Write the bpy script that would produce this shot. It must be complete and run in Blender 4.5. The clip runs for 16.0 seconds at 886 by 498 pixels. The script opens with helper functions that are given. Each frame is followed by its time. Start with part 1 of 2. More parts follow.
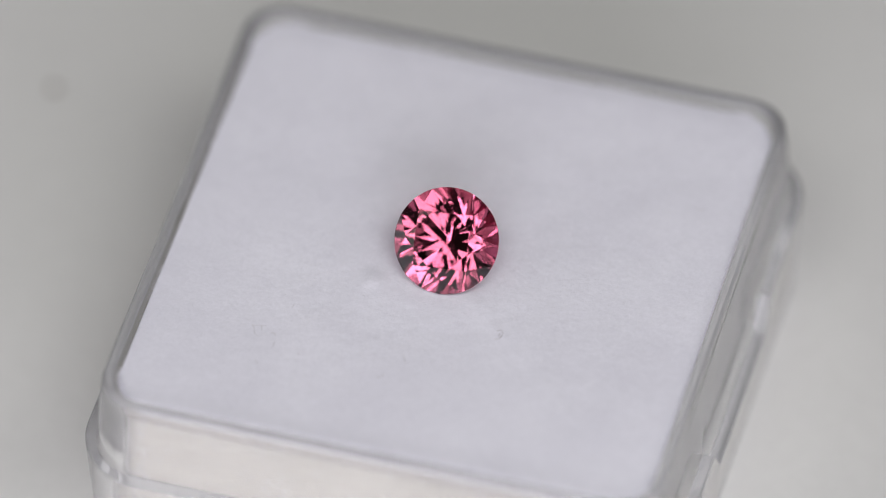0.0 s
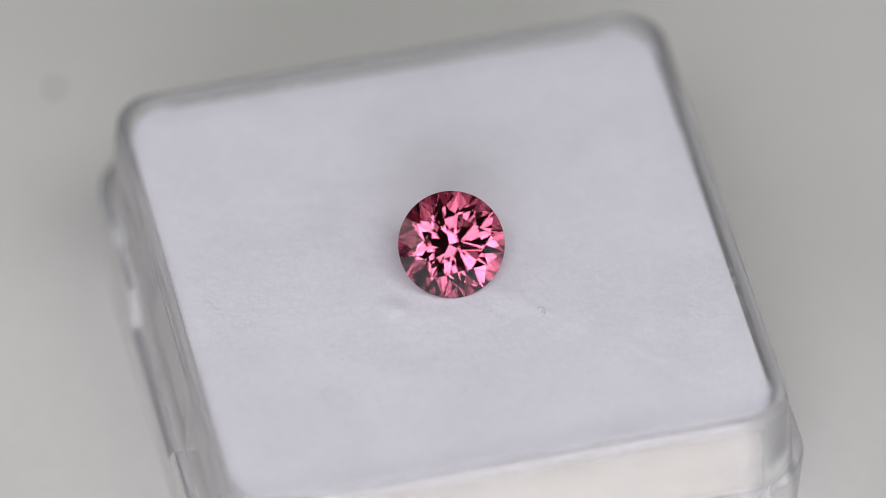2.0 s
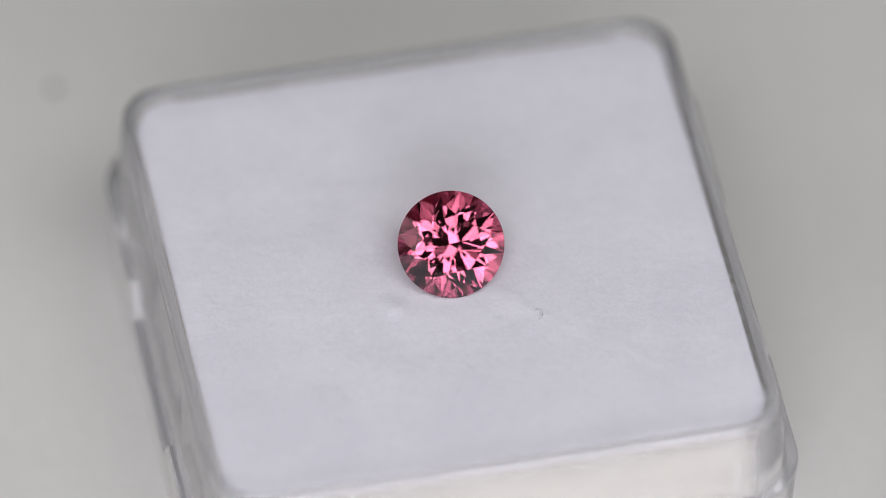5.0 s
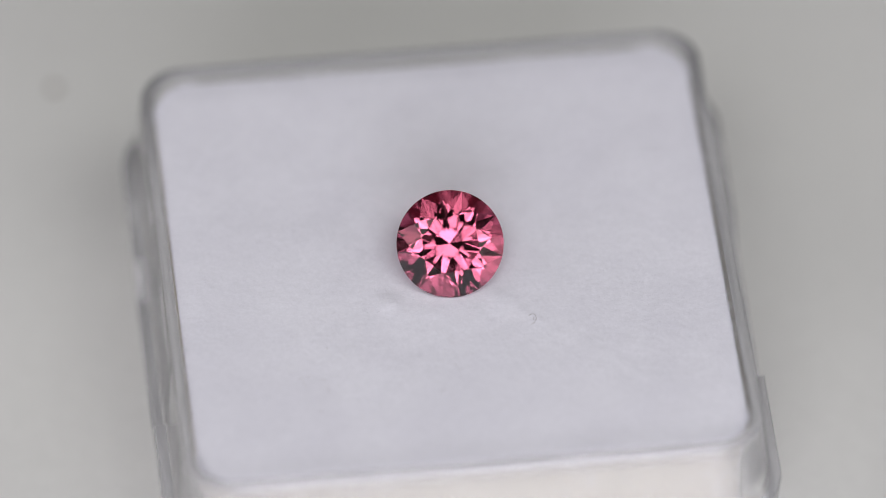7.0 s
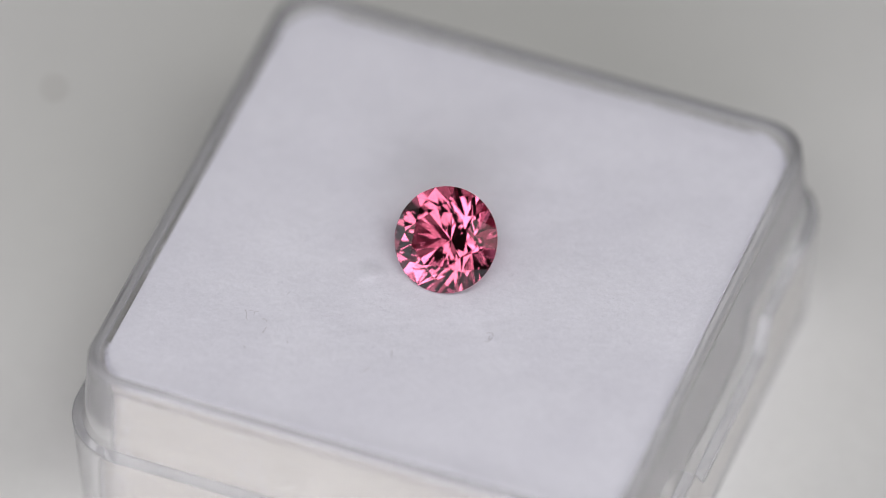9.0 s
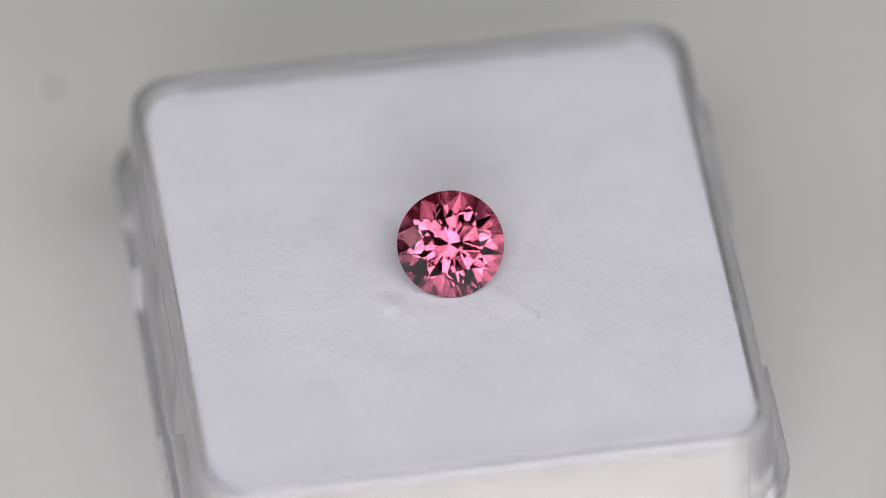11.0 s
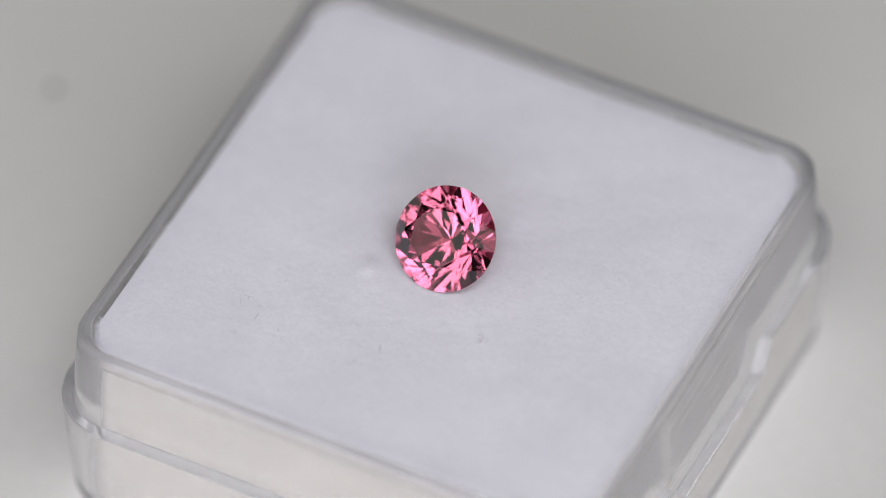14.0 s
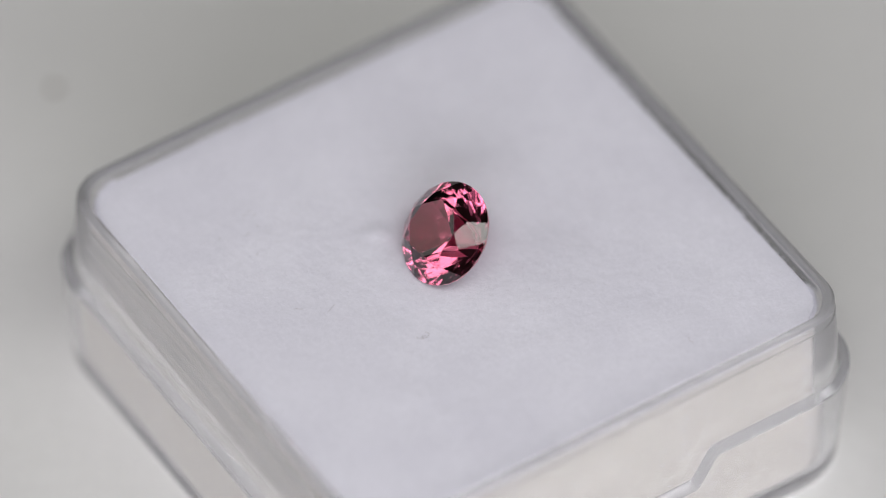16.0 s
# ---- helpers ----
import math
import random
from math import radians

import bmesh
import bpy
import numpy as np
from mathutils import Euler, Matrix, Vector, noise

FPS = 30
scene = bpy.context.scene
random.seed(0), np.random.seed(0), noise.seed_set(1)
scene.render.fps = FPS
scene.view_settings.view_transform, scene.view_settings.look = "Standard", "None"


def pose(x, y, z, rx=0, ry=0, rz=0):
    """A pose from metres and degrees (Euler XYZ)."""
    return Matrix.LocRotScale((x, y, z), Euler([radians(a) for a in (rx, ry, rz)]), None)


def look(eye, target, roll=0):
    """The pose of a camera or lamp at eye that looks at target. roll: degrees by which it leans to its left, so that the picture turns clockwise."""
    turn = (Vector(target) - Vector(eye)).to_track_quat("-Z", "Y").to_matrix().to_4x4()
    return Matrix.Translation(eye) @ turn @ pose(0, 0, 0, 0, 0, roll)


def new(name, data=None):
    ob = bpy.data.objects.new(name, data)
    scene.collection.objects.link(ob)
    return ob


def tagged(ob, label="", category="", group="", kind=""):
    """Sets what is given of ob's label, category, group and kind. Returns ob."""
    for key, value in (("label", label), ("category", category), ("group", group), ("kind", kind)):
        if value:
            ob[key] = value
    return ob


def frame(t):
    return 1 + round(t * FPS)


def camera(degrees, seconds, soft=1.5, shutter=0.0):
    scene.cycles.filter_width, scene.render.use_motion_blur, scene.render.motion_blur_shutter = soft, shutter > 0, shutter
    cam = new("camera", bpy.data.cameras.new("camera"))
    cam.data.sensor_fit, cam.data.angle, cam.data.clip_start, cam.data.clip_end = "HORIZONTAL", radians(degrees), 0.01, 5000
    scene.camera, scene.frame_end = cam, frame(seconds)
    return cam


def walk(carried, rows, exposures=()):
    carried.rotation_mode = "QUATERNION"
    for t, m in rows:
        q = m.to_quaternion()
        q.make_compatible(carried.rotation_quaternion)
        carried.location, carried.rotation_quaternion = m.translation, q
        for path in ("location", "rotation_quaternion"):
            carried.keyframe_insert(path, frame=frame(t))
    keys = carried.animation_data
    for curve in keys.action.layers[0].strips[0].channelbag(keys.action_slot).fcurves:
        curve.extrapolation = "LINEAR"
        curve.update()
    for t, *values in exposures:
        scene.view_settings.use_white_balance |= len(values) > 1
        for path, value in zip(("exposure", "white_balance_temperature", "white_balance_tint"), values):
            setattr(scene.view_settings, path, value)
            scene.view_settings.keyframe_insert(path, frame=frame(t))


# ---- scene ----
# ---- the camera: a long macro lens on a fixed stand ----
MM = 0.001
H = 11.8 * MM                      # height of the pad's upper face over the sheet
cam = camera(5.4335, 16.0, soft=0.75)
AIM = Vector((-0.859 * MM, 0.906 * MM, H))
TILT = radians(47.6)
EYE = AIM + 0.5 * Vector((0, -math.cos(TILT), math.sin(TILT)))
walk(cam, [(0.0, look(EYE, AIM)), (16.0, look(EYE, AIM))])
cam.data.dof.use_dof = True
cam.data.dof.focus_distance = 0.4975
cam.data.dof.aperture_fstop = 12.5

# turn of the box about the upright axis at the origin: seconds, degrees
TURN = [(0.0, -15.6), (0.5, -9.2), (1.0, -1.9), (1.5, 5.9), (2.0, 13.2), (2.2, 15.6), (2.3, 16.3), (2.4, 16.1), (2.5, 15.0),
        (3.0, 7.3), (3.5, -0.3), (3.7, -3.5), (3.8, -4.5), (3.9, -4.7), (4.0, -3.8), (4.2, -0.6), (4.8, 8.4), (5.4, 17.5),
        (5.7, 21.8), (5.82, 22.7), (5.95, 21.9), (6.3, 16.9), (6.5, 13.9), (7.0, 6.3), (7.5, -1.3), (8.0, -8.9), (8.5, -16.4),
        (8.8, -20.4), (8.9, -21.3), (9.0, -21.2), (9.2, -18.5), (9.8, -9.4), (10.4, -0.4), (11.0, 8.8), (11.2, 11.7), (11.3, 12.7),
        (11.4, 12.6), (11.5, 11.6), (12.0, 4.1), (12.5, -3.6), (13.0, -11.2), (13.5, -18.9), (14.0, -26.6), (14.5, -34.4),
        (15.0, -42.0), (15.5, -49.3), (16.0, -56.7)]

# ---- light: soft studio lamps over and beside the lens, dim room ----
world = bpy.data.worlds.new("room_light")
scene.world = world
world.use_nodes = True
world.node_tree.nodes["Background"].inputs[0].default_value = (0.97, 1.0, 0.88, 1)
world.node_tree.nodes["Background"].inputs[1].default_value = 0.012


def softbox(name, at, target, size_x, size_y, watts, colour):
    lamp = bpy.data.lights.new(name, "AREA")
    lamp.shape, lamp.size, lamp.size_y = "RECTANGLE", size_x, size_y
    lamp.energy, lamp.color = watts, colour
    ob = new(name, lamp)
    ob.matrix_world = look(at, target)
    return ob


def around(turn, height, far):
    """A place at that many degrees to the right of the lens, over the sheet, and metres away."""
    a, h = radians(turn), radians(height)
    return far * math.sin(a) * math.cos(h), -far * math.cos(a) * math.cos(h), far * math.sin(h)


HEART = (0, 0, H)
softbox("front_softbox", around(2, 24, 0.48), HEART, 0.41, 0.17, 1.28, (0.982, 0.955, 1.0))
softbox("softbox", around(-80, 32, 0.30), HEART, 0.25, 0.25, 0.15, (1.0, 0.965, 0.92))
softbox("softbox", around(60, 36, 0.30), HEART, 0.17, 0.22, 0.09, (1.0, 0.965, 0.92))
softbox("overhead_softbox", around(12, 64.5, 0.42), HEART, 0.40, 0.165, 0.81, (0.985, 0.99, 0.955))
scene.view_settings.exposure = 0.0


# ---- materials ----
def material(name):
    m = bpy.data.materials.new(name)
    m.use_nodes = True
    return m, m.node_tree.nodes, m.node_tree.links


def noise_node(n, l, scale, detail=4, rough=0.6, kind="Object"):
    co = n.new("ShaderNodeTexCoord")
    t = n.new("ShaderNodeTexNoise")
    t.inputs["Scale"].default_value, t.inputs["Detail"].default_value, t.inputs["Roughness"].default_value = scale, detail, rough
    l.new(co.outputs[kind], t.inputs["Vector"])
    return t


def ramp(n, l, src, stops):
    r = n.new("ShaderNodeValToRGB")
    while len(r.color_ramp.elements) < len(stops):
        r.color_ramp.elements.new(0.5)
    for e, (p, c) in zip(r.color_ramp.elements, stops):
        e.position, e.color = p, (*c, 1)
    l.new(src, r.inputs[0])
    return r


def bump(n, l, src, strength, distance):
    b = n.new("ShaderNodeBump")
    b.inputs["Strength"].default_value, b.inputs["Distance"].default_value = strength, distance
    l.new(src, b.inputs["Height"])
    return b


def mix(n, l, a, b, kind="MULTIPLY", fac=1.0):
    x = n.new("ShaderNodeMix")
    x.data_type, x.blend_type = "RGBA", kind
    x.inputs[0].default_value = fac
    l.new(a, x.inputs[6])
    l.new(b, x.inputs[7])
    return x.outputs[2]


def paper():
    m, n, l = material("grey_paper")
    p = n["Principled BSDF"]
    p.inputs["Roughness"].default_value = 0.75
    p.inputs["Specular IOR Level"].default_value = 0.3
    big = ramp(n, l, noise_node(n, l, 38, 3).outputs["Fac"], [(0.3, (0.70, 0.695, 0.70)), (0.7, (0.745, 0.74, 0.745))])
    fine_t = noise_node(n, l, 900, 5, 0.7)
    fine = ramp(n, l, fine_t.outputs["Fac"], [(0.3, (0.95, 0.95, 0.95)), (0.7, (1, 1, 1))])
    l.new(mix(n, l, big.outputs[0], fine.outputs[0]), p.inputs["Base Color"])
    l.new(bump(n, l, fine_t.outputs["Fac"], 0.3, 0.0001).outputs[0], p.inputs["Normal"])
    return m


def felt():
    m, n, l = material("white_fibre_felt")
    p = n["Principled BSDF"]
    p.inputs["Roughness"].default_value = 0.9
    p.inputs["Specular IOR Level"].default_value = 0.15
    p.inputs["Sheen Weight"].default_value = 0.04
    p.inputs["Sheen Roughness"].default_value = 0.5
    big = ramp(n, l, noise_node(n, l, 210, 4, 0.55).outputs["Fac"], [(0.32, (0.795, 0.785, 0.885)), (0.68, (0.85, 0.841, 0.94))])
    grain_t = noise_node(n, l, 5200, 6, 0.75)
    grain = ramp(n, l, grain_t.outputs["Fac"], [(0.28, (0.93, 0.93, 0.935)), (0.62, (1, 1, 1))])
    tuft = ramp(n, l, noise_node(n, l, 1500, 4, 0.65).outputs["Fac"], [(0.3, (0.965, 0.965, 0.966)), (0.65, (1, 1, 1))])
    l.new(mix(n, l, mix(n, l, big.outputs[0], tuft.outputs[0]), grain.outputs[0]), p.inputs["Base Color"])
    lumps = bump(n, l, noise_node(n, l, 800, 4, 0.6).outputs["Fac"], 0.13, 0.0003)
    fuzz = bump(n, l, grain_t.outputs["Fac"], 0.35, 0.00006)
    l.new(lumps.outputs[0], fuzz.inputs["Normal"])
    l.new(fuzz.outputs[0], p.inputs["Normal"])
    return m


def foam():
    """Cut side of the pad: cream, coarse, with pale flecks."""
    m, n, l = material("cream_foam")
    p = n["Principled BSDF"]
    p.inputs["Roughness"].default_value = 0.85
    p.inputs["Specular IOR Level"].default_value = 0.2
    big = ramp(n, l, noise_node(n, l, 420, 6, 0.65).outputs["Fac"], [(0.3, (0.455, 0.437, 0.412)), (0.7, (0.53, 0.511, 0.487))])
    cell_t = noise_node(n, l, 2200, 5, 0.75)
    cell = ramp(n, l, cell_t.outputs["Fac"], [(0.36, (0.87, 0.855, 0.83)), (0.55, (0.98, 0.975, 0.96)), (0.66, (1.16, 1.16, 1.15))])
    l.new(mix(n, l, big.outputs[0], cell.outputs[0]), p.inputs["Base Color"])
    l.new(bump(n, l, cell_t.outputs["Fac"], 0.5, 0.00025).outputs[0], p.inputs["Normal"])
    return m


def clear_plastic(name, cloud, tint, shine_through=0.5):
    m, n, l = material(name)
    n.remove(n["Principled BSDF"])
    g = n.new("ShaderNodeBsdfGlass")
    g.inputs["IOR"].default_value = 1.5
    g.inputs["Roughness"].default_value = 0.015
    g.inputs["Color"].default_value = (*tint, 1)
    wav = noise_node(n, l, 1, 3)
    flow = n.new("ShaderNodeMapping")
    flow.inputs["Scale"].default_value = (70, 70, 1100)
    l.new(wav.inputs["Vector"].links[0].from_socket, flow.inputs["Vector"])
    l.new(flow.outputs[0], wav.inputs["Vector"])
    l.new(bump(n, l, wav.outputs["Fac"], 0.045, 0.0003).outputs[0], g.inputs["Normal"])
    # pale haze painted into the clear plastic to lift its dark refractions
    through_light = n.new("ShaderNodeBsdfTranslucent")
    through_light.inputs["Color"].default_value = (0.84, 0.84, 0.84, 1)
    pale_lift = n.new("ShaderNodeBsdfDiffuse")
    pale_lift.inputs["Color"].default_value = (0.84, 0.84, 0.90, 1)
    haze = n.new("ShaderNodeMixShader")
    haze.inputs[0].default_value = shine_through
    l.new(through_light.outputs[0], haze.inputs[1])
    l.new(pale_lift.outputs[0], haze.inputs[2])
    veil = n.new("ShaderNodeMixShader")
    veil.inputs[0].default_value = cloud
    l.new(g.outputs[0], veil.inputs[1])
    l.new(haze.outputs[0], veil.inputs[2])
    l.new(veil.outputs[0], n["Material Output"].inputs[0])
    return m


def pink_gem():
    m, n, l = material("pink_gemstone")
    p = n["Principled BSDF"]
    p.inputs["Base Color"].default_value = (0.545, 0.107, 0.192, 1)
    p.inputs["Roughness"].default_value = 0.0
    p.inputs["IOR"].default_value = 1.76
    p.inputs["Transmission Weight"].default_value = 1.0
    return m


def ground_girdle():
    m, n, l = material("ground_gem_girdle")
    p = n["Principled BSDF"]
    p.inputs["Base Color"].default_value = (0.80, 0.42, 0.50, 1)
    p.inputs["IOR"].default_value = 1.76
    p.inputs["Transmission Weight"].default_value = 0.75
    streak = ramp(n, l, noise_node(n, l, 6000, 3).outputs["Fac"], [(0.3, (0.3, 0.3, 0.3)), (0.7, (0.55, 0.55, 0.55))])
    l.new(streak.outputs[0], p.inputs["Roughness"])
    return m


def plain(name, colour, rough=0.7):
    m, n, l = material(name)
    p = n["Principled BSDF"]
    p.inputs["Roughness"].default_value = rough
    t = ramp(n, l, noise_node(n, l, 3000, 3).outputs["Fac"], [(0.3, [c * 0.75 for c in colour]), (0.7, colour)])
    l.new(t.outputs[0], p.inputs["Base Color"])
    return m


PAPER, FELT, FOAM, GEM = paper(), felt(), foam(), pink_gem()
GIRDLE = ground_girdle()
FIBRE = plain("white_fibre", (0.85, 0.845, 0.935), 0.6)
# all carry the painted haze; rim, foot and ledge carry the most
CLEAR, LIGHTENED = clear_plastic("clear_polystyrene", 0.18, (0.985, 0.984, 0.982)), clear_plastic("lightened_polystyrene", 0.31, (0.98, 0.98, 0.99))
LIGHTENED_LEDGE = clear_plastic("lightened_ledge_polystyrene", 0.24, (0.98, 0.98, 0.99), 0.55)
LINT, SPECK = plain("grey_lint", (0.46, 0.44, 0.47)), plain("brown_dirt", (0.16, 0.12, 0.08))


# ---- helpers for meshes ----
def part(name, bm, mat, parent=None, label="", smooth=False):
    me = bpy.data.meshes.new(name)
    bm.to_mesh(me)
    bm.free()
    me.materials.append(mat)
    if smooth:
        for f in me.polygons:
            f.use_smooth = True
        me.set_sharp_from_angle(angle=radians(28))
    ob = new(name, me)
    if parent is not None:
        ob.parent = parent
    if label:
        ob["label"] = label
    return ob


CX, CY = -0.63 * MM, 0.08 * MM    # middle of the box, seen from the axis
SIDE = [-10.5, -8.5, -7, -6.1, -5.9, -4.9, -4.7, -3, 0, 3, 4.7, 4.9, 5.9, 6.1, 7, 8.5, 10.5]


def square_ring(half, radius, steps=22):
    """Corners of a rounded square, counter-clockwise, in millimetres."""
    pts = []
    for k in range(4):
        turn = Matrix.Rotation(k * math.pi / 2, 2)
        for s in SIDE:
            pts.append(turn @ Vector((half, s)))
        for i in range(steps):
            a = (i / (steps - 1)) * math.pi / 2
            pts.append(turn @ Vector((half - radius + radius * math.cos(a), half - radius + radius * math.sin(a))))
    return pts


def loft(bm, rings, close_first=True, close_last=True):
    rows = []
    for half, radius, height in rings:
        row = []
        for q in square_ring(half, radius):
            z = height(q) if callable(height) else height
            row.append(bm.verts.new((q.x * MM + CX, q.y * MM + CY, z * MM + H)))
        rows.append(row)
    for a, b in zip(rows, rows[1:]):
        for i in range(len(a)):
            j = (i + 1) % len(a)
            bm.faces.new((a[i], a[j], b[j], b[i]))
    if close_first:
        bm.faces.new(rows[0][::-1])
    if close_last:
        bm.faces.new(rows[-1])
    bmesh.ops.recalc_face_normals(bm, faces=bm.faces)
    return rows


# ---- the sheet below ----
def backdrop_sheet():
    bm = bmesh.new()
    bmesh.ops.create_grid(bm, x_segments=8, y_segments=8, size=0.5)
    ob = part("ground", bm, PAPER)
    return tagged(ob, "smooth light grey paper sheet under the box", "backdrop", kind="structure")


# ---- the clear box ----
def ledge(q):
    """Height of the lid's ledge: it dips for a finger notch in the middle of two sides."""
    if abs(q.x) > 13 and abs(q.y) < 9:
        return -4.4 - 2.0 * min(1, max(0, (6.0 - abs(q.y)) / 1.2))
    return -4.4


def lower(d):
    return lambda q: ledge(q) - d


def split_loft(base, rings, spans):
    """One closed moulding, its zones kept as parts of their own."""
    bm = bmesh.new()
    rows = loft(bm, rings)
    level = {v: k for k, row in enumerate(rows) for v in row}
    top = len(rings) - 2
    for f in bm.faces:
        ks = sorted(level[v] for v in f.verts)
        f.material_index = ks[0] if ks[0] != ks[-1] else (0 if ks[0] == 0 else top)
    for name, first, last in spans:
        piece = bm.copy()
        bmesh.ops.delete(piece, geom=[f for f in piece.faces if not first <= f.material_index < last], context="FACES")
        for f in piece.faces:
            f.material_index = 0
        ob = part(name, piece, LIGHTENED_LEDGE if name == "lid_ledge" else LIGHTENED if name in ("rim", "foot") else CLEAR, base, smooth=True)
        ob.visible_shadow = name == "rim"
    bm.free()


def clear_box():
    base = tagged(new("display_box"), "clear plastic gem box with a stepped ledge and finger notches", "box")
    rings = [(14.6, 2.0, -10.9), (14.72, 2.0, -10.6), (14.74, 2.05, 0.42), (14.8, 2.1, 0.59), (14.95, 2.15, 0.68), (15.14, 2.25, 0.64),
             (15.28, 2.3, 0.47), (15.3, 2.34, -0.12), (15.35, 2.38, -0.18), (15.72, 2.85, lower(-0.06)), (15.78, 2.95, ledge), (16.34, 3.8, ledge), (16.4, 3.86, lower(0.04)),
             (16.42, 3.9, lower(0.1)), (16.05, 3.8, -11.2), (15.9, 3.7, -11.55), (15.5, 3.4, -11.8)]
    split_loft(base, rings, (("floor_plate", 0, 1), ("liner", 1, 2), ("rim", 2, 6), ("upper_wall", 6, 9), ("lid_ledge", 9, 13), ("skirt", 13, 14), ("foot", 14, 16)))
    # thin grey line laid along the front wall, tapering to one end
    bm = bmesh.new()
    for k in range(24):
        x = -11.9 + k * 0.2
        w = 0.012 * (1 - k / 30)
        z = -1.95 - 0.06 * math.sin(k * 0.35)
        bmesh.ops.create_cube(bm, size=1, matrix=Matrix.Translation((x * MM + CX, -15.37 * MM + CY, z * MM + H)) @ Matrix.Diagonal((0.2 * MM, 0.008 * MM, w * MM, 1)))
    for at in ((15.5, 11.81, 9.24), (15.52, 1.82, 8.41)):
        dot = bmesh.new()
        bmesh.ops.create_icosphere(dot, subdivisions=1, radius=0.032 * MM, matrix=Matrix.Translation((CX + at[0] * MM, at[1] * MM, at[2] * MM)))
        part("speck", dot, SPECK, base, "tiny dark speck on the clear wall")
    part("thin_line", bm, LINT, base, "long thin grey line on the clear wall")
    return base


# ---- the white pad ----
# tufts of flock pushed up round the stone: place, height and breadth in millimetres
TUFTS = ((-4.15, -2.65, 0.13, 0.40), (-3.55, -3.45, 0.06, 0.45), (1.6, -2.5, 0.05, 0.6), (2.1, -3.3, 0.04, 0.65), (-1.9, -3.6, 0.05, 0.45), (0.4, -3.9, 0.05, 0.5))


def nap_height(x, y):
    """Gentle unevenness of the flock, flat where the stone lies."""
    swell = 0.028 * noise.noise((x * 0.55, y * 0.55, 3.1)) + 0.016 * noise.noise((x * 1.7, y * 1.7, 8.4))
    clear = min(1.0, max(0.0, (math.hypot(x + 0.5, y + 0.5) - 2.2) / 1.5)) * min(1.0, max(0.0, (13.5 - max(abs(x - CX / MM), abs(y - CY / MM))) / 2))
    return swell * clear + sum(h * math.exp(-((x - a) ** 2 + (y - b) ** 2) / (2 * w * w)) for a, b, h, w in TUFTS)


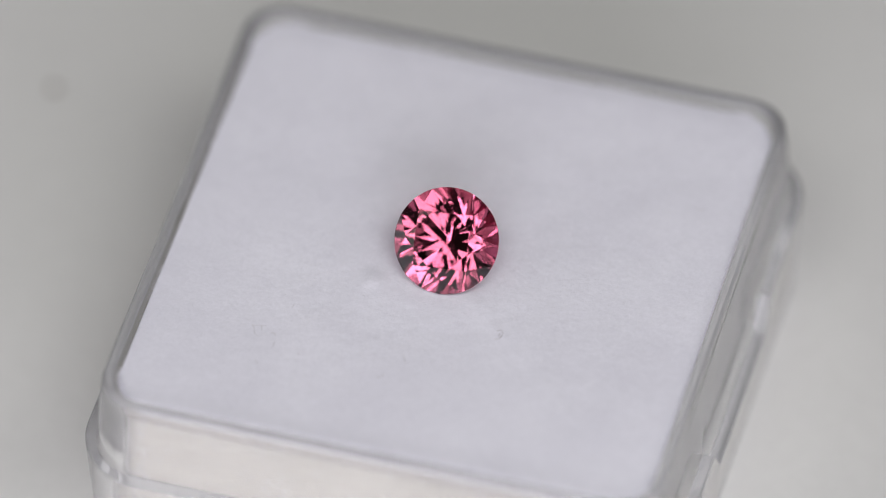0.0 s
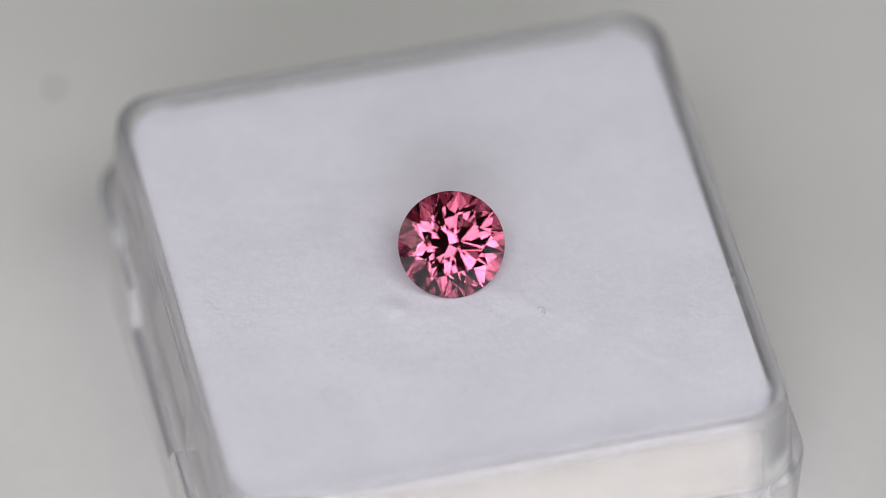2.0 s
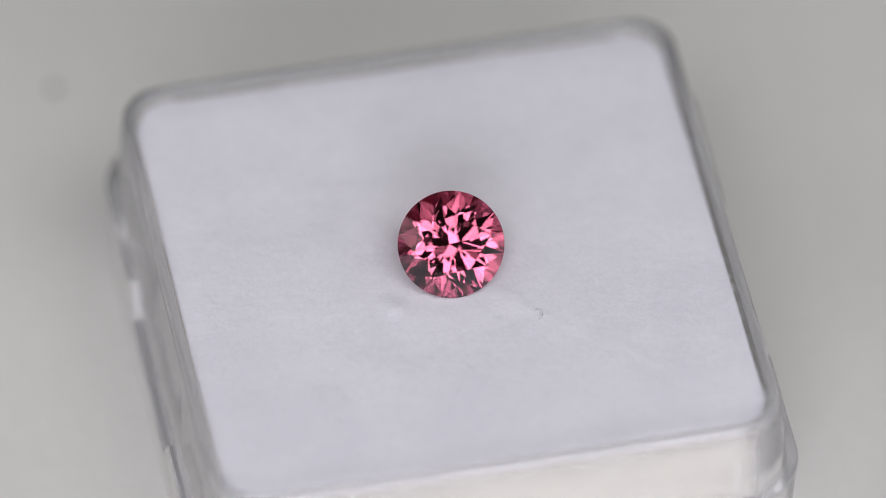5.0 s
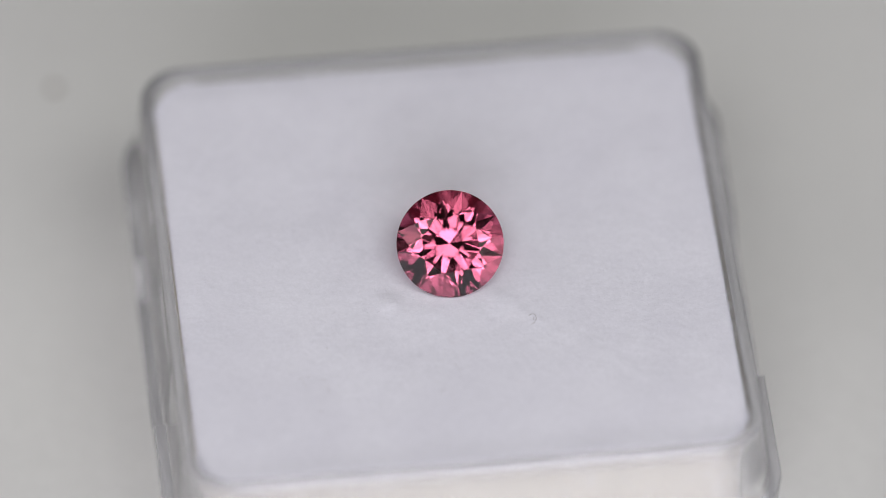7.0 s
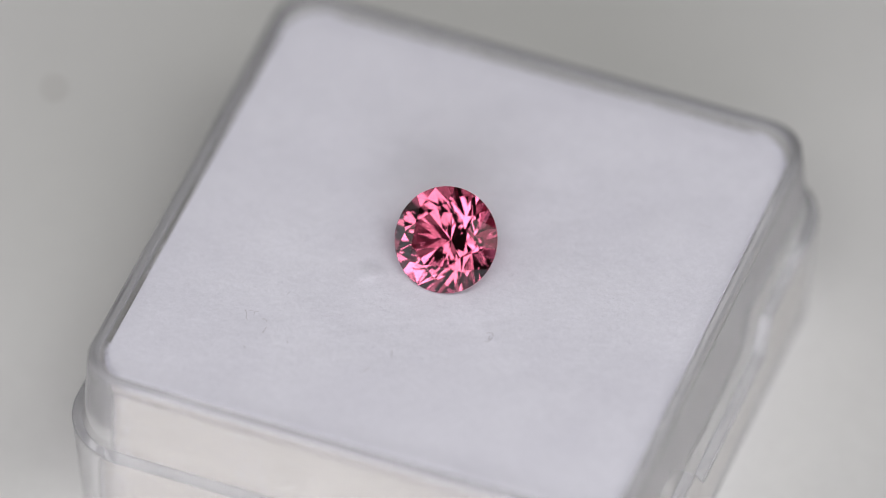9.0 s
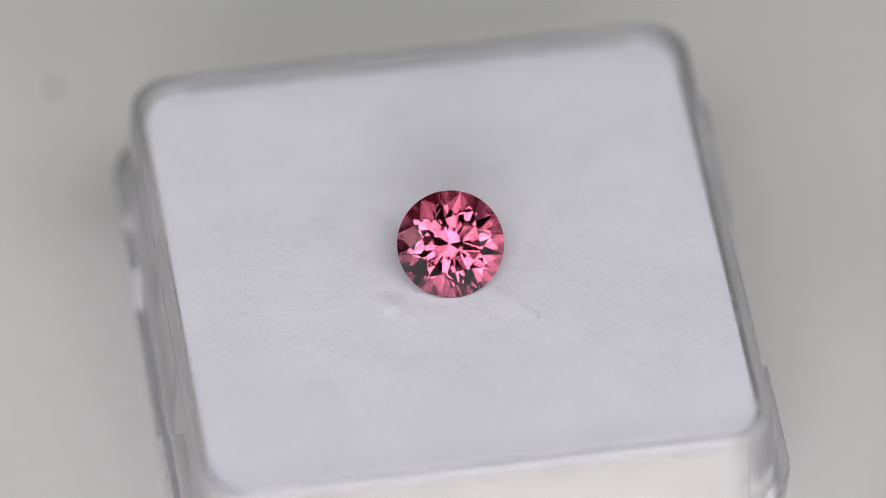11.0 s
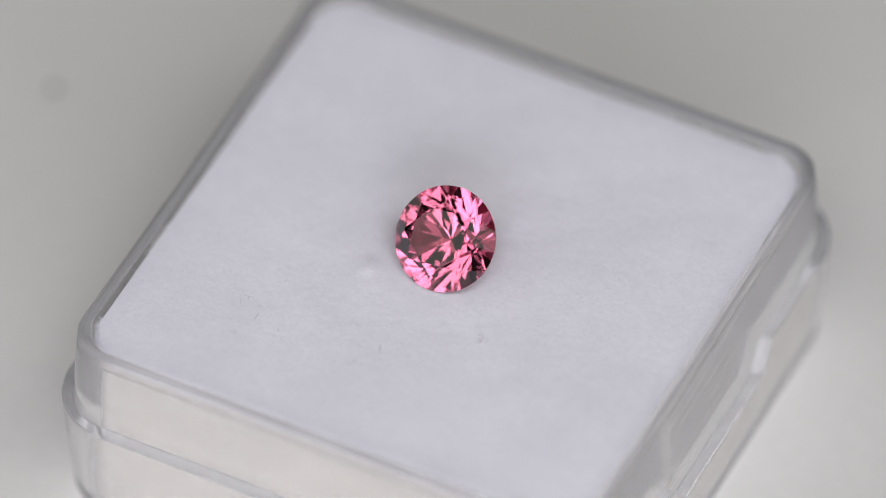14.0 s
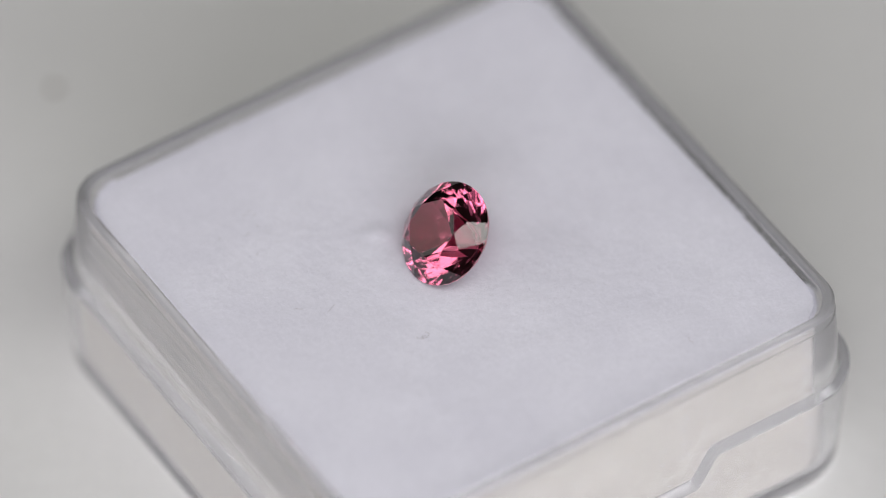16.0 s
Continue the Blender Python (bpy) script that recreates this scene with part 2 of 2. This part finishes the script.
def felt_pad():
    base = tagged(new("foam_pad"), "soft white fibrous pad filling the clear box", "pad")
    rng = random.Random(4)
    bm = bmesh.new()
    rows = loft(bm, [(14.3, 2.2, -10.85), (14.55, 2.3, -10.6), (14.6, 2.3, -6), (14.61, 2.3, -0.75), (14.59, 2.28, -0.2), (14.52, 2.24, -0.07), (14.35, 2.15, -0.02)], True, False)
    last = rows[-1]
    for s in (13.2, 12.6, 11.5, 10, *(0.25 * k for k in range(38, 1, -1))):
        k = s / 14.35
        new_row = [bm.verts.new((CX + (q.co.x - CX) * k, CY + (q.co.y - CY) * k, H)) for q in rows[-1]]
        for v in new_row:
            v.co.z += nap_height(v.co.x / MM, v.co.y / MM) * MM
        for i in range(len(last)):
            j = (i + 1) % len(last)
            bm.faces.new((last[i], last[j], new_row[j], new_row[i]))
        last = new_row
    bm.faces.new(last)
    bmesh.ops.recalc_face_normals(bm, faces=bm.faces)
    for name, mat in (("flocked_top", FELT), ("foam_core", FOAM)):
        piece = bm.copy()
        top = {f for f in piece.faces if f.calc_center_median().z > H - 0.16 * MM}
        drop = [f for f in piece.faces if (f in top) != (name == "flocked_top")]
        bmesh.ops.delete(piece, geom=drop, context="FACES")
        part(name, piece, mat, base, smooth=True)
    bm.free()
    # loose fibre ends, lying flat on the face and sticking out along the rim
    verts, faces = [], []
    ring = square_ring(14.52, 2.3, 30)
    side = square_ring(14.6, 2.3, 30)

    def fibre(p, way, up, length, width):
        side = way.cross(up).normalized() * width
        pts = [p, p + way * length * 0.5 + up * length * 0.12, p + way * length]
        i = len(verts)
        for k, q in enumerate(pts):
            w = side * (1 - 0.35 * k)
            verts.extend([q - w, q + w])
        faces.extend([(i, i + 1, i + 3, i + 2), (i + 2, i + 3, i + 5, i + 4)])

    for _ in range(3000):
        x, y = rng.uniform(-14.1, 14.1), rng.uniform(-14.1, 14.1)
        if abs(x) > 12 and abs(y) > 12:
            continue
        a = rng.uniform(0, 6.3)
        fibre(Vector((CX + x * MM, CY + y * MM, H + (0.005 + nap_height(x + CX / MM, y + CY / MM)) * MM)), Vector((math.cos(a), math.sin(a), rng.uniform(0, 0.1))),
              Vector((0, 0, 1)), rng.uniform(0.2, 0.7) * MM, 0.006 * MM)
    for _ in range(5200):
        k = rng.randrange(len(side))
        q = side[k].lerp(side[(k + 1) % len(side)], rng.random())
        out = Vector((q.x, q.y, 0)).normalized()
        if max(abs(q.x), abs(q.y)) > 14.5:
            out = Vector((math.copysign(1, q.x), 0, 0)) if abs(q.x) > abs(q.y) else Vector((0, math.copysign(1, q.y), 0))
        along = out.cross(Vector((0, 0, 1)))
        a = rng.uniform(0, 6.3)
        way = (along * math.cos(a) + Vector((0, 0, math.sin(a))) + out * rng.uniform(-0.02, 0.1)).normalized()
        fibre(Vector((CX + q.x * MM, CY + q.y * MM, H - rng.uniform(0.5, 10.3) * MM)) + out * 0.02 * MM, way, out,
              rng.uniform(0.15, 0.6) * MM, rng.uniform(0.008, 0.018) * MM)
    for _ in range(6000):
        k = rng.randrange(len(ring))
        a, b = ring[k], ring[(k + 1) % len(ring)]
        q = a.lerp(b, rng.random())
        out = Vector((q.x, q.y, 0)).normalized()
        if abs(q.x) > 14.4:
            out = Vector((math.copysign(1, q.x), 0, 0))
        elif abs(q.y) > 14.4:
            out = Vector((0, math.copysign(1, q.y), 0))
        way = (out + Vector((rng.uniform(-0.9, 0.9), rng.uniform(-0.9, 0.9), rng.uniform(0.0, 0.9)))).normalized()
        fibre(Vector((CX + q.x * MM, CY + q.y * MM, H - rng.uniform(0.05, 0.4) * MM)) - out * 0.12 * MM, way, Vector((0, 0, 1)),
              rng.uniform(0.14, 0.46) * MM, 0.010 * MM)
    me = bpy.data.meshes.new("fibre_nap")
    me.from_pydata([tuple(v) for v in verts], [], faces)
    me.materials.append(FIBRE)
    nap = new("fibre_nap", me)
    nap.parent = base
    tagged(nap, "fine loose white fibres", kind="stuff")
    return base


# ---- the gemstone: round brilliant cut, lying on one pavilion facet ----
def brilliant():
    bm = bmesh.new()
    bmesh.ops.create_cone(bm, cap_ends=True, segments=64, radius1=1, radius2=1, depth=2.4)
    g = 0.026

    def cut(around, angle, reach, z, up=1):
        a, t = radians(around), radians(angle)
        nor = Vector((math.sin(t) * math.cos(a), math.sin(t) * math.sin(a), up * math.cos(t)))
        geom = bm.verts[:] + bm.edges[:] + bm.faces[:]
        r = bmesh.ops.bisect_plane(bm, geom=geom, dist=1e-6, plane_co=(reach * math.cos(a), reach * math.sin(a), z), plane_no=nor, clear_outer=True)
        edges = [e for e in r["geom_cut"] if isinstance(e, bmesh.types.BMEdge)]
        if edges:
            bmesh.ops.contextual_create(bm, geom=edges)

    rt, crown, pav = 0.556, 42.0, 42.1
    zt = g + (1 - rt) * math.tan(radians(crown))
    cut(0, 0, 0, zt)
    for k in range(8):
        cut(45 * k, crown, 1, g)
        cut(45 * k, pav, 1, -g, -1)
    for k in range(8):
        cut(45 * k + 22.5, 27, rt * math.cos(radians(22.5)), zt)
        for s in (-11.25, 11.25):
            cut(45 * k + s, 47.5, math.cos(radians(11.25)), g)
            cut(45 * k + s, 43.3, math.cos(radians(11.25)), -g, -1)
    bmesh.ops.recalc_face_normals(bm, faces=bm.faces)
    return bm


GEM_R = 2.86 * MM
GEM_AT = Vector((-0.542 * MM, -0.52 * MM, H + 2.04 * MM))
GEM_FACE, GEM_TILT, GEM_SPIN = -93.8, 43.3, 30.2     # way the table leans, by how much, and the turn about its own axis


def gemstone():
    bm = brilliant()
    m = (Matrix.Translation(GEM_AT) @ Matrix.Rotation(radians(GEM_FACE), 4, "Z") @ Matrix.Rotation(radians(GEM_TILT), 4, "Y")
         @ Matrix.Rotation(radians(GEM_SPIN), 4, "Z") @ Matrix.Scale(GEM_R, 4))
    bm.transform(m)
    base = tagged(new("gemstone"), "round brilliant-cut pink gemstone lying tilted on the white pad", "gemstone")
    axis = (m.to_3x3() @ Vector((0, 0, 1))).normalized()
    bm.normal_update()

    def zone(f):
        c = f.normal.dot(axis)
        return "table" if c > 0.995 else "crown" if c > 0.2 else "girdle" if c > -0.2 else "pavilion"

    for name in ("table", "crown", "girdle", "pavilion"):
        piece = bm.copy()
        piece.normal_update()
        bmesh.ops.delete(piece, geom=[f for f in piece.faces if zone(f) != name], context="FACES")
        part(name, piece, GIRDLE if name == "girdle" else GEM, base)
    bm.free()
    return base


# ---- lint on the pad, and a fleck on the sheet standing in for dust in the camera ----
def lint(points, thick=0.014):
    cu = bpy.data.curves.new("lint_fibre", "CURVE")
    cu.dimensions, cu.bevel_depth, cu.bevel_resolution = "3D", thick * MM, 1
    sp = cu.splines.new("NURBS")
    sp.points.add(len(points) - 1)
    for p, (x, y, z) in zip(sp.points, points):
        p.co = (x * MM, y * MM, H + (z + thick + nap_height(x, y)) * MM, 1)
    sp.use_endpoint_u, sp.order_u = True, min(3, len(points))
    guide = new("guide", cu)
    me = bpy.data.meshes.new_from_object(guide)
    bpy.data.objects.remove(guide)
    me.materials.clear()
    me.materials.append(LINT)
    ob = new("lint_fibre", me)
    return tagged(ob, "tiny curled grey lint fibre on the white pad", "lint", group="lint on the pad")


def curl(x, y, size, turn, bends):
    rng = random.Random(int(x * 100) + int(y * 10))
    a, pts, px, py = turn, [], x, y
    for i in range(bends):
        pts.append((px, py, 0.03 if 0 < i < bends - 1 else 0.0))
        a += rng.uniform(-1.5, 1.5)
        px, py = px + size * math.cos(a), py + size * math.sin(a)
    return pts


# added on the sheet in place of a dust spot inside the camera
def fleck():
    bm = bmesh.new()
    bmesh.ops.create_icosphere(bm, subdivisions=2, radius=0.3 * MM)
    for v in bm.verts:
        v.co.z *= 0.25
        v.co *= 1 + 0.2 * noise.noise(v.co * 4000)
    ob = part("camera_dust_fleck", bm, SPECK, smooth=True)
    ob.location = FLECK_AT
    return tagged(ob, "tiny brown fleck on the sheet, standing in for dust in the camera", "dirt")


FLECK_AT = (-22.67 * MM, 23.85 * MM, 0.06 * MM)

backdrop_sheet()
BOX, PAD, STONE = clear_box(), felt_pad(), gemstone()
LINTS = []
for strand in (((3.24, -4.31), (3.45, -4.15), (3.65, -4.37), (3.59, -4.72), (3.43, -4.63), (3.51, -4.43)),
               ((3.62, -4.6), (3.53, -4.9), (3.3, -4.9)),
               ((-8.61, -7.23), (-9.2, -7.35), (-9.4, -7.37), (-9.15, -7.59), (-9.11, -7.97), (-8.93, -8.01)),
               ((-8.86, -7.31), (-8.78, -7.56)), ((-8.26, -7.64), (-8.04, -7.51), (-7.98, -7.75)),
               ((-7.86, -8.08), (-7.87, -8.3), (-7.88, -8.58)), ((-8.55, -9.75), (-8.37, -9.79), (-8.37, -9.95)),
               ((-7.64, -5.37), (-7.67, -5.6)), ((-1.03, -7.23), (-0.9, -7.6), (-0.76, -7.86))):
    LINTS.append(lint([(x, y, 0.02 * (k % 2)) for k, (x, y) in enumerate(strand)], 0.012 if strand[0][0] > 0 else 0.008))
for x, y, size, turn, bends in ((-6.35, -8.8, 0.12, 2.3, 3), (-1.95, -9.3, 0.14, 0.1, 5), (11.2, 7.15, 0.14, 0.3, 5)):
    LINTS.append(lint(curl(x, y, size, turn, bends), 0.010))
fleck()


def motions():
    rows = [(t, pose(0, 0, 0, 0, 0, a)) for t, a in TURN]
    for thing in (BOX, PAD, STONE, *LINTS):
        walk(thing, rows)


motions()
